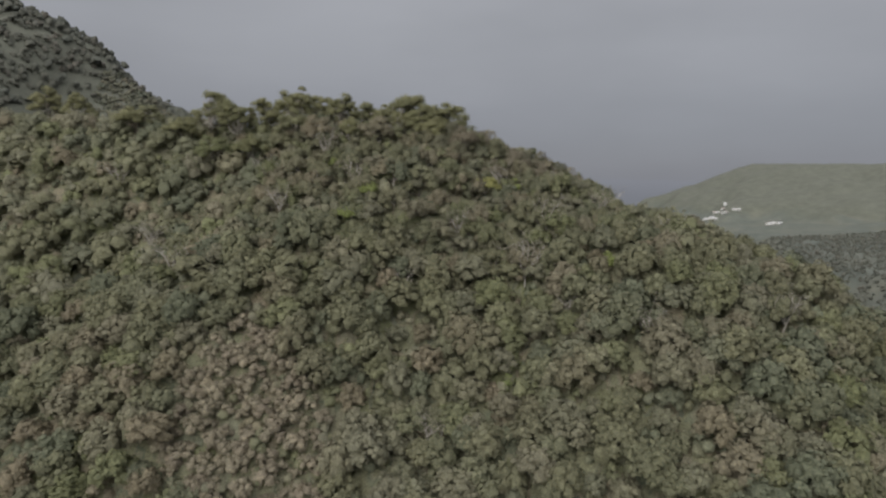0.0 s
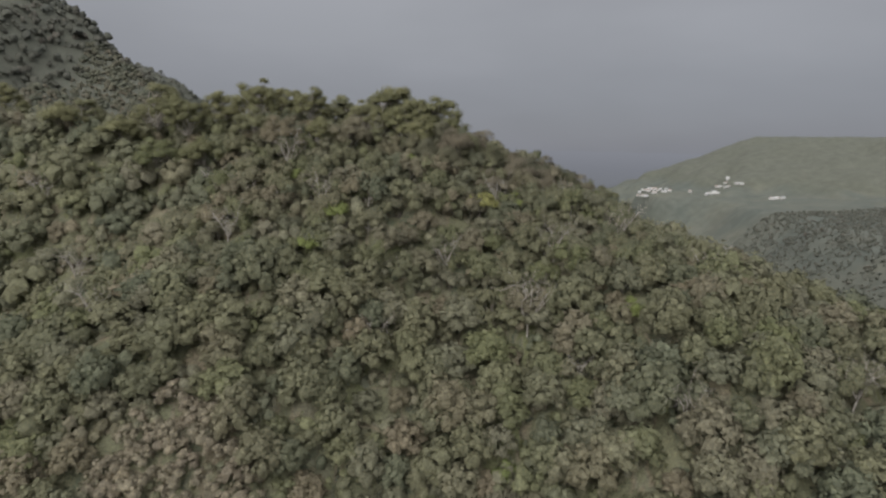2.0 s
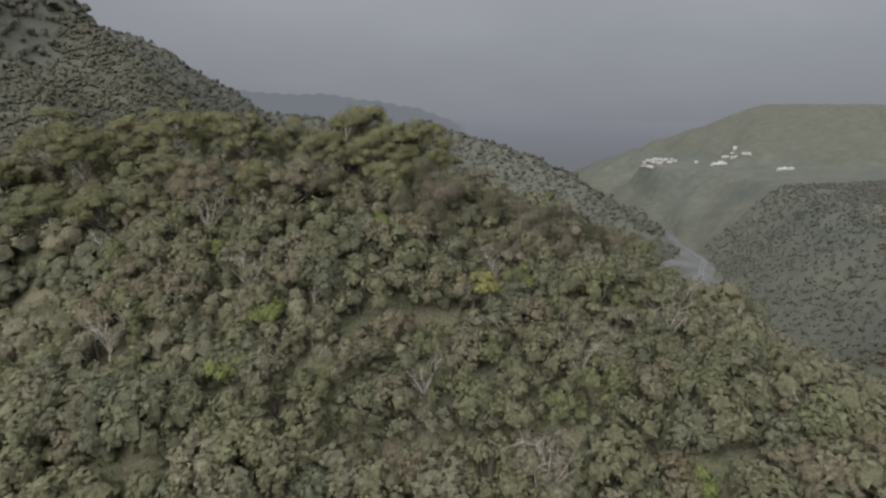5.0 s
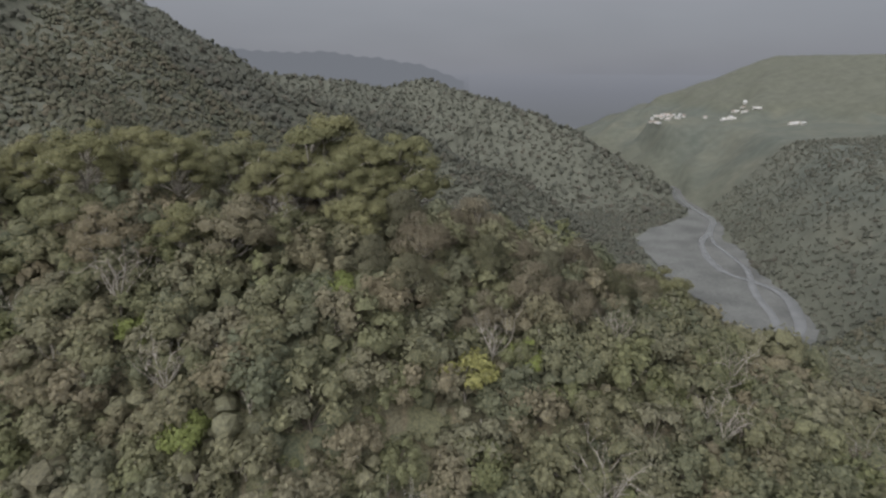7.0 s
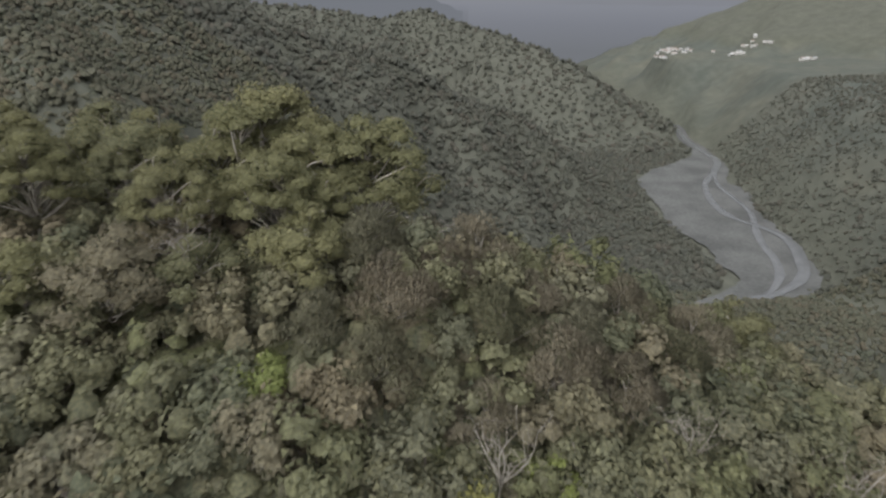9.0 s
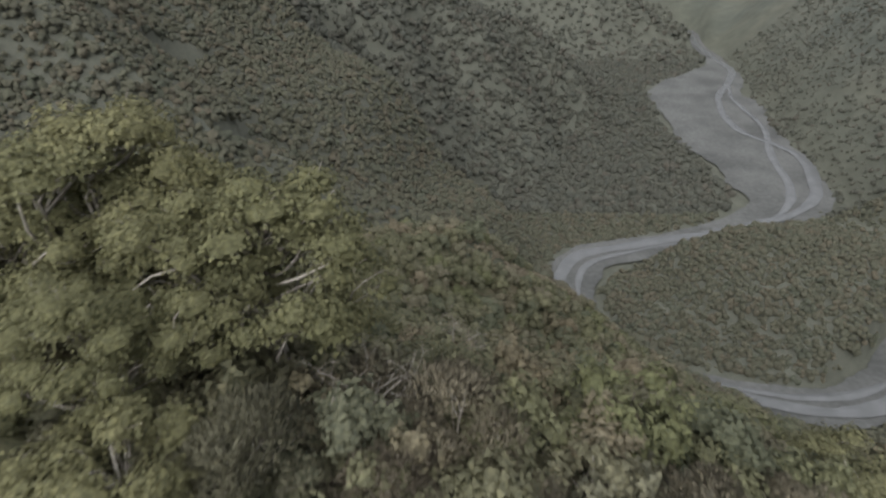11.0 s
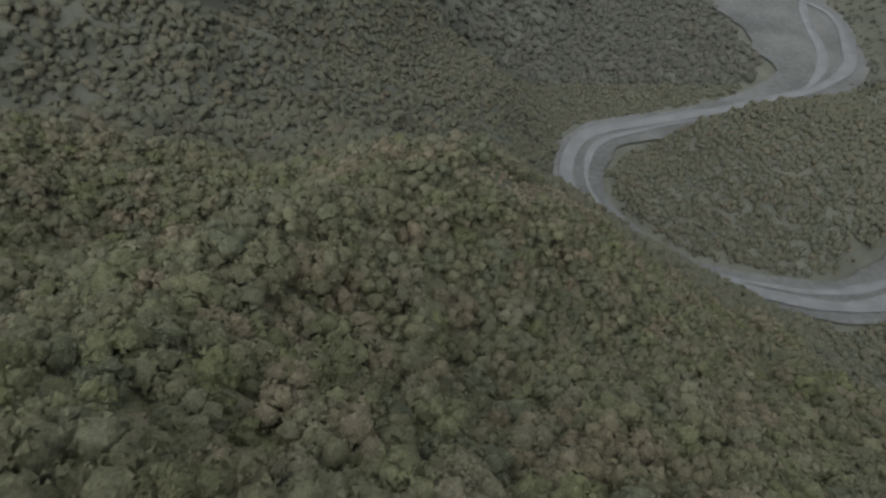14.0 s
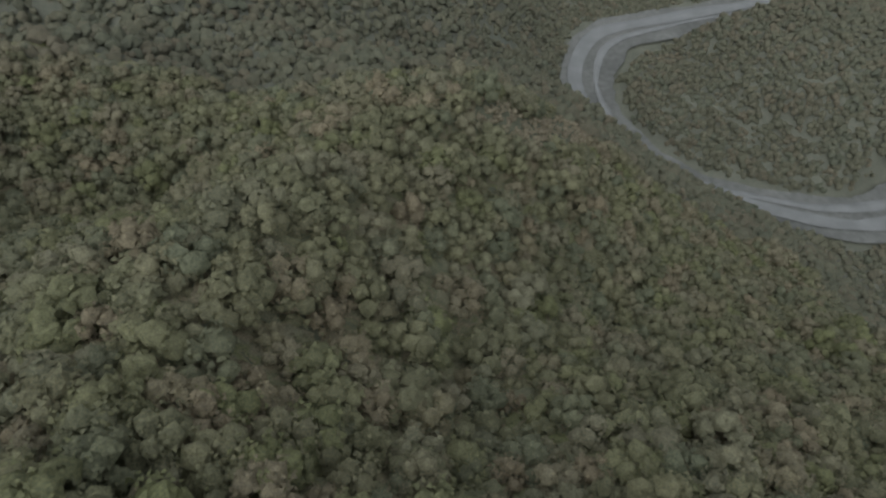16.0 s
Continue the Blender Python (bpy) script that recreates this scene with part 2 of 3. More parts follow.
# ---- the lie of the land ----
RIDGES = [  # slope, roundness of the crest, then the crest itself
    (0.88, 7, [(-260, 190, 125), (-160, 160, 112), (-100, 138, 107), (-55, 128, 105), (-30, 124, 104), (-5, 125, 104.5), (8, 122, 101), (20, 123, 96),
               (29, 127, 93), (45, 128, 85), (62, 130, 75), (85, 125, 66), (130, 110, 45)]),
    (0.95, 9, [(12, 120, 101), (28, 98, 88), (30, 80, 80), (38, 55, 66), (40, 20, 45)]),
    (0.85, 9, [(28, 110, 92), (48, 98, 83), (75, 100, 72), (115, 95, 55), (200, 85, 20)]),
    (0.95, 9, [(-25, 125, 103), (-24, 160, 83), (-24, 195, 68), (-12, 222, 53), (-4, 250, 41), (5, 268, 30)]),
    (1.1, 8, [(4, 257, 35), (28, 282, 13), (48, 303, -8), (75, 332, -52), (106, 364, -100), (112, 384, -120)]),
    (0.8, 12, [(-105, 292, 15), (-79, 273, 21), (-48, 270, 19), (-14, 262, 28)]),
    (0.8, 10, [(4, 262, 30), (-12, 290, 15), (-27, 322, 1), (-58, 340, -9), (-95, 347, -10)]),
    (0.75, 10, [(85, 125, 66), (104, 190, 8), (120, 238, -30), (121, 318, -77), (128, 362, -112)]),
    (0.6, 12, [(-150, 160, 112), (-150, 230, 64), (-115, 292, 22), (-77, 360, -18), (-24, 362, -28), (10, 385, -66)]),
    (0.62, 10, [(-300, 490, 145), (-200, 430, 82), (-113, 402, 20), (-45, 432, -26), (-2, 456, -56), (12, 470, -84), (50, 500, -120), (85, 525, -149)]),
    (0.8, 20, [(-1500, 500, 760), (-900, 560, 520), (-700, 640, 428), (-467, 650, 284), (-365, 645, 222), (-290, 640, 158), (-226, 832, 106), (-50, 900, 52), (100, 950, -25), (230, 960, -112)]),
    (0.5, 18, [(-1400, 1500, 430), (-700, 1500, 282), (-450, 1650, 118), (-270, 1740, 100), (-165, 1800, 78), (-65, 1865, 103), (60, 1800, 66), (150, 1760, 46),
                (240, 1640, 12), (354, 1520, -40), (480, 1440, -142)]),
    (0.45, 18, [(175, 480, -132), (215, 490, -110), (265, 500, -97), (310, 500, -97), (345, 490, -107)]),
    (0.36, 30, [(560, 3000, -150), (730, 2600, -25), (870, 2350, 74), (1010, 2230, 147), (1102, 2166, 179), (1300, 1950, 178), (1600, 1700, 200), (2300, 1500, 300)]),
]
# the river's middle line and the width of its gravel bed
RIVER = [(560, 1560, 22), (520, 1407, 28), (505, 1270, 36), (470, 1170, 80), (400, 1060, 150), (370, 900, 140), (370, 790, 120), (358, 690, 95), (310, 632, 48),
         (245, 598, 32), (180, 575, 34), (125, 550, 44), (105, 505, 36), (115, 455, 30), (145, 415, 28), (195, 393, 26), (245, 384, 34), (295, 402, 40), (340, 450, 34), (420, 480, 32), (560, 470, 32)]
SWELLS = [(44, 78, 15, 2.8), (25, 74, 11, 1.8), (-6, 100, 10, 3.6), (-2, 109, 8, 1.8), (-100, 320, 30, 3.0)]  # low rises: place, reach, height
FLOOR = -147.0


def line_distance(X, Y, pts):
    """Distance to a line on the plan, and the line's third value at the nearest place."""
    best = np.full(X.shape, 1e9)
    val = np.zeros(X.shape)
    for (x0, y0, z0), (x1, y1, z1) in zip(pts[:-1], pts[1:]):
        dx, dy = x1 - x0, y1 - y0
        u = np.clip(((X - x0) * dx + (Y - y0) * dy) / (dx * dx + dy * dy), 0, 1)
        d = np.hypot(X - x0 - u * dx, Y - y0 - u * dy)
        near = d < best
        best = np.where(near, d, best)
        val = np.where(near, z0 + u * (z1 - z0), val)
    return best, val


def waves(X, Y, size, seed):
    """Smooth uneven swell from a few crossed sines."""
    r = np.random.RandomState(seed)
    out = np.zeros(X.shape)
    for i in range(7):
        a, p, f = r.uniform(0, 2 * math.pi), r.uniform(0, 2 * math.pi), r.uniform(0.6, 1.7) * 2 * math.pi / size
        out += np.sin((X * math.cos(a) + Y * math.sin(a)) * f + p)
    return out / 4.0


def height(X, Y):
    X, Y = np.asarray(X, float), np.asarray(Y, float)
    wx, wy = X + 5 * waves(X, Y, 60, 1), Y + 5 * waves(X, Y, 60, 2)
    total = np.zeros(X.shape)
    for k, (slope, r, pts) in enumerate(RIDGES):
        far = k >= 10 and k != 12
        d, z = line_distance(X + 18 * waves(X, Y, 170, 5) * far, Y + 18 * waves(X, Y, 170, 6) * far, pts) if far else line_distance(wx, wy, pts)
        h = z - slope * (np.sqrt(d * d + r * r) - r) + (waves(X, Y, 130, 7) * np.clip(d * 0.06, 0, 9) if far else 0)
        total += np.exp(np.clip((h - FLOOR) / 5.0, -40, 130))
    z = FLOOR + 5.0 * np.log(total + 1.0)
    # the terrace across the river
    d, w = line_distance(X, Y, RIVER)
    side = np.interp(Y, [480, 632, 690, 790, 1060, 1170, 1270, 1407, 1560, 5000], [560, 380, 400, 420, 440, 490, 515, 530, 565, 700])
    e = np.clip(d - w * 0.5 - 12, 0, None)
    terrace = FLOOR + 0.95 * e
    top = -12 + 0.085 * (e - 130).clip(0) + 3 * waves(X, Y, 240, 9)
    terrace = -4 * np.log(np.exp(-np.clip(terrace, -400, 400) / 4.0) + np.exp(-np.clip(top, -400, 400) / 4.0))
    right = 1 / (1 + np.exp(-np.clip((X - side) / 6.0, -40, 40))) * np.clip((Y - 470) / 60.0, 0, 1) * np.clip((2150 - Y) / 260.0, 0, 1)
    z = np.maximum(z, FLOOR + (terrace - FLOOR) * right + 0)
    # the river bed lies flat
    bed = np.clip((d - w * 0.5) / 10.0, 0, 1)
    z = FLOOR + (z - FLOOR) * bed * bed * (3 - 2 * bed)
    # small swell, and the far plain
    for hx, hy, hr, hh in SWELLS:
        z = z + hh * np.exp(-((X - hx) ** 2 + (Y - hy) ** 2) / hr ** 2)
    z = z + 0.7 * waves(X, Y, 22, 3) * np.clip(d / 60 - 0.6, 0, 1)
    R = np.hypot(X, Y)
    return z + np.clip((R - 2600) / 2300, 0, 1) * 60


def mesh_of(name, co, faces_flat, per, mats, smooth=False):
    """A mesh from arrays: places, corner indices and corners a face."""
    me = bpy.data.meshes.new(name)
    co = np.asarray(co, np.float32).reshape(-1, 3)
    idx = np.asarray(faces_flat, np.int32).ravel()
    nf = len(idx) // per
    me.vertices.add(len(co))
    me.vertices.foreach_set("co", co.ravel())
    me.loops.add(len(idx))
    me.loops.foreach_set("vertex_index", idx)
    me.polygons.add(nf)
    me.polygons.foreach_set("loop_start", np.arange(nf, dtype=np.int32) * per)
    me.polygons.foreach_set("loop_total", np.full(nf, per, np.int32))
    me.polygons.foreach_set("use_smooth", np.full(nf, smooth, bool))
    me.update(calc_edges=True)
    for m in mats:
        me.materials.append(m)
    return me


def graded(stops):
    """Grid lines: (from, to, step) stretches."""
    out = []
    for a, b2, s in stops:
        out += list(np.arange(a, b2, s))
    return np.array(out + [stops[-1][1]], float)


gx = graded([(-4950, -1600, 150), (-1600, -1150, 45), (-1150, -600, 22), (-600, -200, 14), (-200, -100, 6), (-100, 130, 5), (130, 560, 8), (560, 1300, 20), (1300, 2200, 60), (2200, 4950, 150)])
gy = graded([(-4950, -500, 200), (-500, 20, 26), (20, 300, 5), (300, 720, 8), (720, 1300, 14), (1300, 2400, 25), (2400, 4950, 110)])
GX, GY = np.meshgrid(gx, gy)
GZ = height(GX, GY)
nx, ny = len(gx), len(gy)
ii = (np.arange(ny - 1)[:, None] * nx + np.arange(nx - 1)[None, :]).ravel()
ground = new("ground", mesh_of("ground", np.stack([GX, GY, GZ], -1), np.stack([ii, ii + 1, ii + nx + 1, ii + nx], -1), 4, [SOIL], True))
cover = ground.data.attributes.new("open_land", "FLOAT", "POINT")
STRIPS = [(2.2, [(-200, 430, 0), (-113, 402, 0), (-45, 432, 0), (-2, 456, 0), (12, 470, 0), (50, 500, 0)])]
SLIP = [(18, 262, 0), (33, 272, 0), (50, 300, 0), (62, 325, 0)]


def bare_strip(X, Y, extra=0.0):
    """Where worn crests and slips show grass and earth instead of trees."""
    out = np.zeros(np.shape(X), bool)
    for w, pts in STRIPS:
        out |= line_distance(X + 1.5 * waves(X, Y, 30, 21), Y + 1.5 * waves(X, Y, 30, 22), pts)[0] < w * (1 + 0.35 * waves(X, Y, 25, 23)) + extra
    return out


OPEN = 1 / (1 + np.exp(-np.clip((GX - np.interp(GY, [480, 632, 1060, 1560, 2600], [620, 430, 520, 560, 420])) / 25.0, -30, 30))) * (GY > 500)
OPEN = OPEN * (1 - np.clip((GZ + 25 * waves(GX, GY, 220, 14) - 20) / 30, 0, 1) * (GY > 1300))
OPEN = np.maximum(OPEN, bare_strip(GX, GY, 1.0) * 1.0)
slopes = ground.data.attributes.new("slope_wood", "FLOAT", "POINT")
edge = np.clip(np.maximum(np.maximum((GY - 285) / 20, (-108 - GX) / 20), (GX - 132) / 20), 0, 1) * (1 - OPEN)
slopes.data.foreach_set("value", edge.ravel().astype(np.float32))
cover.data.foreach_set("value", OPEN.ravel().astype(np.float32))
tagged(ground, "steep scrub-covered hill ground with dry grassy soil", "ground", kind="structure")


def spline(pts, steps):
    """A smooth line through the points (Catmull-Rom)."""
    p = np.array(pts, float)
    p = np.vstack([2 * p[0] - p[1], p, 2 * p[-1] - p[-2]])
    out = []
    for i in range(1, len(p) - 2):
        for u in np.linspace(0, 1, steps, endpoint=False):
            a, b2, c, d = p[i - 1:i + 3]
            out.append(0.5 * (2 * b2 + (c - a) * u + (2 * a - 5 * b2 + 4 * c - d) * u * u + (3 * b2 - a - 3 * c + d) * u ** 3))
    return np.array(out + [p[-2]])


def ribbon(name, pts, mat, lift, seed, wobble, cells=7):
    c = spline(pts, 10)
    tan = np.gradient(c[:, :2], axis=0)
    tan /= np.linalg.norm(tan, axis=1)[:, None]
    nor = np.stack([-tan[:, 1], tan[:, 0]], 1)
    r = np.random.RandomState(seed)
    edge = [1 + wobble * (np.convolve(r.uniform(-1, 1, len(c) + 4), np.ones(5) / 5, "valid")) * 2 for _ in (0, 1)]
    rows = []
    for k in range(cells + 1):
        u = k / cells * 2 - 1
        w = np.where(u < 0, edge[0], edge[1]) * c[:, 2] * 0.5 * u
        xy = c[:, :2] + nor * w[:, None]
        rows.append(np.column_stack([xy, np.full(len(c), FLOOR + lift) + 0.25 * np.cos(u * 4)]))
    co = np.stack(rows, 1)
    m, k = co.shape[0], cells + 1
    q = (np.arange(m - 1)[:, None] * k + np.arange(cells)[None, :]).ravel()
    return new(name, mesh_of(name, co, np.stack([q, q + 1, q + k + 1, q + k], -1), 4, [mat], True))


tagged(ribbon("gravel_bed", RIVER, GRAVEL, 2.2, 3, 0.16), "pale grey gravel bed of the winding river", "river bed", kind="structure")
STREAM = [(552, 1560, 8), (518, 1407, 10), (508, 1270, 12), (505, 1200, 14), (470, 1120, 10), (415, 1020, 10), (392, 890, 11), (425, 800, 12), (398, 700, 14), (350, 645, 9), (300, 622, 9),
          (245, 600, 9), (180, 580, 10), (118, 556, 12), (98, 505, 10), (110, 455, 9), (141, 415, 8), (195, 389, 8), (245, 378, 10), (300, 396, 11), (345, 448, 10), (420, 478, 10), (560, 466, 10)]
BRAID = [(470, 1120, 5), (440, 1030, 6), (430, 900, 7), (395, 800, 8), (372, 705, 9), (330, 640, 5), (250, 595, 4), (180, 571, 5), (128, 545, 6), (112, 505, 5), (119, 458, 4), (148, 418, 4), (196, 397, 4), (250, 391, 6), (300, 408, 5)]
tagged(ribbon("side_water", BRAID, WATER, 2.9, 9, 0.4, 4), "narrow braided side channel over gravel", "river", kind="structure")
tagged(ribbon("water", STREAM, WATER, 3.0, 5, 0.25, 4), "shallow pale stream running through gravel", "river", kind="structure")


def backdrop(name, az0, az1, dist, low, top, mat, label):
    """A far upright band standing in for hazy land, on a circle round the valley; top: height by bearing."""
    az = np.radians(np.linspace(az0, az1, 181))
    h = np.array([top(math.degrees(a)) for a in az])
    x, y = dist * np.sin(az), dist * np.cos(az)
    co = np.stack([np.stack([x, y, np.full_like(x, low)], 1), np.stack([x, y, h], 1)], 1)
    q = np.arange(180) * 2
    return tagged(new(name, mesh_of(name, co, np.stack([q, q + 2, q + 3, q + 1], -1), 4, [mat])), label, "distance", kind="structure")


backdrop("backdrop", -179.9, 179.9, 4880, -220, lambda a: 108 + 4 * math.sin(a * 0.9), PLAIN, "far plain band glowing in the blue of haze under overcast sky")
backdrop("backdrop_plain", 2, 24, 2760, -260, lambda a: 116 + 2 * math.sin(a * 1.7), PLAIN, "low plain band beyond the valley mouth glowing in the tone of haze")
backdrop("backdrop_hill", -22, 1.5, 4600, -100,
         lambda a: float(np.interp(a, [-22, -17, -13, -10.5, -7.5, -6, -4, -2.5, 0, 1.5], [330, 262, 250, 262, 225, 222, 190, 180, 110, 60])) + 5 * math.sin(a * 5), FAR_HILL, "far mountain ridge with pale blue haze put in as glow")


# ---- trees ----
def unit(v):
    return v / np.maximum(np.linalg.norm(v, axis=-1, keepdims=True), 1e-9)


def leaf_tufts(r, centres, radii, count, size, flat=0.8, shell=0.55, corners=4, plume=0.0):
    """Leaf tufts spread over the outer part of each lobe, facing outwards: bent leaves of four corners, or plain ones of three."""
    out, puff = [], []
    heart = centres.mean(axis=0) - np.array([0, 0, 1.2 * radii.mean()])
    for c, rad in zip(centres, radii):
        d = unit(r.normal(size=(count, 3)))
        d[:, 2] = np.where(d[:, 2] < -0.3, -d[:, 2], d[:, 2])
        bump = 1 + 0.16 * np.sin(d[:, :1] * 7 + c[0] * 3) * np.sin(d[:, 1:2] * 7 + c[1] * 3)
        p = c + d * bump * (rad * (shell + (1.14 - shell) * r.uniform(0, 1, (count, 1)) ** 0.5)) * np.array([1, 1, flat])
        nrm = unit(d * 1.2 + r.normal(size=(count, 3)) * 0.45 + np.array([0, 0, 0.3]))
        a = unit(np.cross(nrm, r.normal(size=(count, 3))))
        b2 = np.cross(nrm, a)
        if plume:
            a = unit(d * 0.8 + r.normal(size=(count, 3)) * 0.35 + np.array([0.25, 0.1, 0.7]))
            b2 = unit(np.cross(a, d + r.normal(size=(count, 3)) * 0.3)) * (1 - plume)
        s = size * r.uniform(0.6, 1.35, (count, 1))
        if corners == 4:
            out.append(np.stack([p - a * s, p - b2 * s * 0.62 + nrm * s * 0.25, p + a * s, p + b2 * s * 0.62 + nrm * s * 0.25], 1))
        else:
            out.append(np.stack([p - a * s - b2 * s * 0.6, p + a * s - b2 * s * 0.5, p + b2 * s * 0.95 - nrm * s * 0.2], 1))
        puff.append(np.repeat(unit(d * 0.85 + unit(p - heart) * 0.6)[:, None, :], corners, axis=1))
    return np.concatenate(out), np.concatenate(puff)


def tube(path, r0, r1, sides=5):
    """A tapered limb along a path: places and four-cornered faces."""
    path = np.array(path, float)
    m = len(path)
    tan = unit(np.gradient(path, axis=0))
    side = unit(np.cross(tan, np.array([0.31, 0.95, 0.12])))
    up = np.cross(tan, side)
    a = np.linspace(0, 2 * math.pi, sides, endpoint=False)
    rad = np.linspace(r0, r1, m)[:, None, None]
    co = path[:, None, :] + rad * (np.cos(a)[None, :, None] * side[:, None, :] + np.sin(a)[None, :, None] * up[:, None, :])
    q = []
    for i in range(m - 1):
        for k in range(sides):
            q.append((i * sides + k, i * sides + (k + 1) % sides, (i + 1) * sides + (k + 1) % sides, (i + 1) * sides + k))
    return co.reshape(-1, 3), np.array(q)


def limb_path(r, a, b2, bend, steps=4):
    a, b2 = np.array(a, float), np.array(b2, float)
    u = np.linspace(0, 1, steps + 1)[:, None]
    sway = r.normal(size=3) * bend * np.linalg.norm(b2 - a)
    return a + (b2 - a) * u + np.sin(u * math.pi) * sway + np.array([0, 0, 0.12]) * np.sin(u * math.pi) * np.linalg.norm(b2 - a)


def join(pieces):
    co, q, base = [], [], 0
    for c, f in pieces:
        co.append(c)
        q.append(f + base)
        base += len(c)
    return np.concatenate(co), np.concatenate(q)


def unit_ball():
    """A small even ball: an icosahedron split once."""
    g = (1 + math.sqrt(5)) / 2
    v = [(-1, g, 0), (1, g, 0), (-1, -g, 0), (1, -g, 0), (0, -1, g), (0, 1, g), (0, -1, -g), (0, 1, -g), (g, 0, -1), (g, 0, 1), (-g, 0, -1), (-g, 0, 1)]
    v = [unit(np.array(p, float)) for p in v]
    coarse = [f for f in itertools.combinations(range(12), 3) if all(np.linalg.norm(v[a] - v[b2]) < 1.1 for a, b2 in itertools.combinations(f, 2))]
    coarse = [f if np.dot(np.cross(v[f[1]] - v[f[0]], v[f[2]] - v[f[0]]), v[f[0]]) > 0 else (f[0], f[2], f[1]) for f in coarse]
    mids, fine = {}, []

    def mid(a, b2):
        key = (min(a, b2), max(a, b2))
        if key not in mids:
            mids[key] = len(v)
            v.append(unit(v[a] + v[b2]))
        return mids[key]

    for a, b2, c in coarse:
        ab, bc, ca = mid(a, b2), mid(b2, c), mid(c, a)
        fine += [(a, ab, ca), (ab, b2, bc), (ca, bc, c), (ab, bc, ca)]
    return np.array(v), np.array(coarse), np.array(fine)


BALL, BALL_COARSE, BALL_FINE = unit_ball()


def clumps(r, centres, radii, leaves, size, flat=0.8, hull=0.84, fray=0.16, coarse=False, plume=0.0, shell=0.75, lift=0.25, low=-0.7):
    """A crown: lumpy leaf masses, one a lobe, with loose leaves standing out all over them."""
    heart = centres.mean(axis=0) - np.array([0, 0, 1.2 * radii.mean()])
    co, tri, puff, base = [], [], [], 0
    v = BALL[:12] if coarse else BALL
    f = BALL_COARSE if coarse else BALL_FINE
    mid = unit(v[f].mean(axis=1))
    for c, rad in zip(centres, radii):
        if not hull:
            break
        keep = (mid @ unit(c - heart) > -0.3) & (mid[:, 2] > low)
        p = c + v * (rad * hull * (1 + fray * r.uniform(-1, 1, (len(v), 1)))) * np.array([1, 1, flat])
        co.append(p)
        tri.append(f[keep] + base)
        puff.append(unit(v * 0.85 + unit(p - heart) * 0.6 + np.array([0, 0, lift])))
        base += len(v)
    if leaves:
        t, q = leaf_tufts(r, centres, radii, leaves, size, flat, shell, 3, plume)
        co.append(t.reshape(-1, 3))
        tri.append(np.arange(3 * len(t)).reshape(-1, 3) + base)
        puff.append(q.reshape(-1, 3))
    return np.concatenate(co), np.concatenate(tri), np.concatenate(puff)


def leaf_mesh(name, co, tri, puff, mat):
    me = mesh_of(name, co, tri, 3, [mat])
    me.attributes.new("roundness", "FLOAT_VECTOR", "POINT").data.foreach_set("vector", puff.astype(np.float32).ravel())
    return me


def lobes_of(r, tall, spread, count, low, lobe=0.41):
    """Where a crown's lobes sit: round about the trunk, the middle ones higher."""
    out, rad = [], []
    for i in range(count):
        a, d = r.uniform(0, 2 * math.pi), spread * math.sqrt(r.uniform(0.02, 1))
        z = tall * (low + (1 - low) * (1 - 0.55 * (d / spread) ** 2) * r.uniform(0.55, 1.0))
        out.append((d * math.cos(a), d * math.sin(a), z))
        rad.append(spread * lobe * r.uniform(0.78, 1.22))
    return np.array(out), np.array(rad)


def tree_thing(name, seed, tall, spread, lobes, tufts, size, mat, low=0.45, flat=0.8, trunk=0.16, twigs=0, plume=0.0, lobe=0.41, bark=None, hull=0.66, coarse=True):
    """One tree: a trunk with limbs, and a crown of leaf tufts."""
    r = np.random.RandomState(seed)
    c, rad = lobes_of(r, tall - spread * 0.3, spread, lobes, low, lobe)
    stem = limb_path(r, (0, 0, -1.2), (r.normal() * 0.08 * tall, r.normal() * 0.08 * tall, tall * 0.7), 0.05, 12)
    pieces = [tube(stem, trunk, trunk * 0.35, 6)]
    for p in c:
        k = int(np.clip(np.searchsorted(stem[:, 2], p[2] - np.hypot(p[0], p[1]) * 0.7 - 0.5) - r.randint(0, 4), 4, 12))
        pieces.append(tube(limb_path(r, stem[k], p, 0.16), trunk * 0.5, trunk * 0.14, 3))
        for _ in range(twigs):
            q = p + unit(r.normal(size=3) + [0, 0, 0.4]) * spread * lobe * 0.9
            pieces.append(tube(limb_path(r, p * 0.7 + stem[k] * 0.3, q, 0.16, 3), trunk * 0.2, trunk * 0.06, 3))
    root = new(name)
    co, q = join(pieces)
    parts = [("trunk", mesh_of("trunk", co, q, 4, [bark or BARK], True)), ("crown", leaf_mesh("crown", *clumps(r, c, rad, tufts, size, flat, hull, 0.25, coarse, plume, 0.6), mat))]
    for pn, me in parts:
        ob = new(pn, me)
        ob.parent = root
    return root


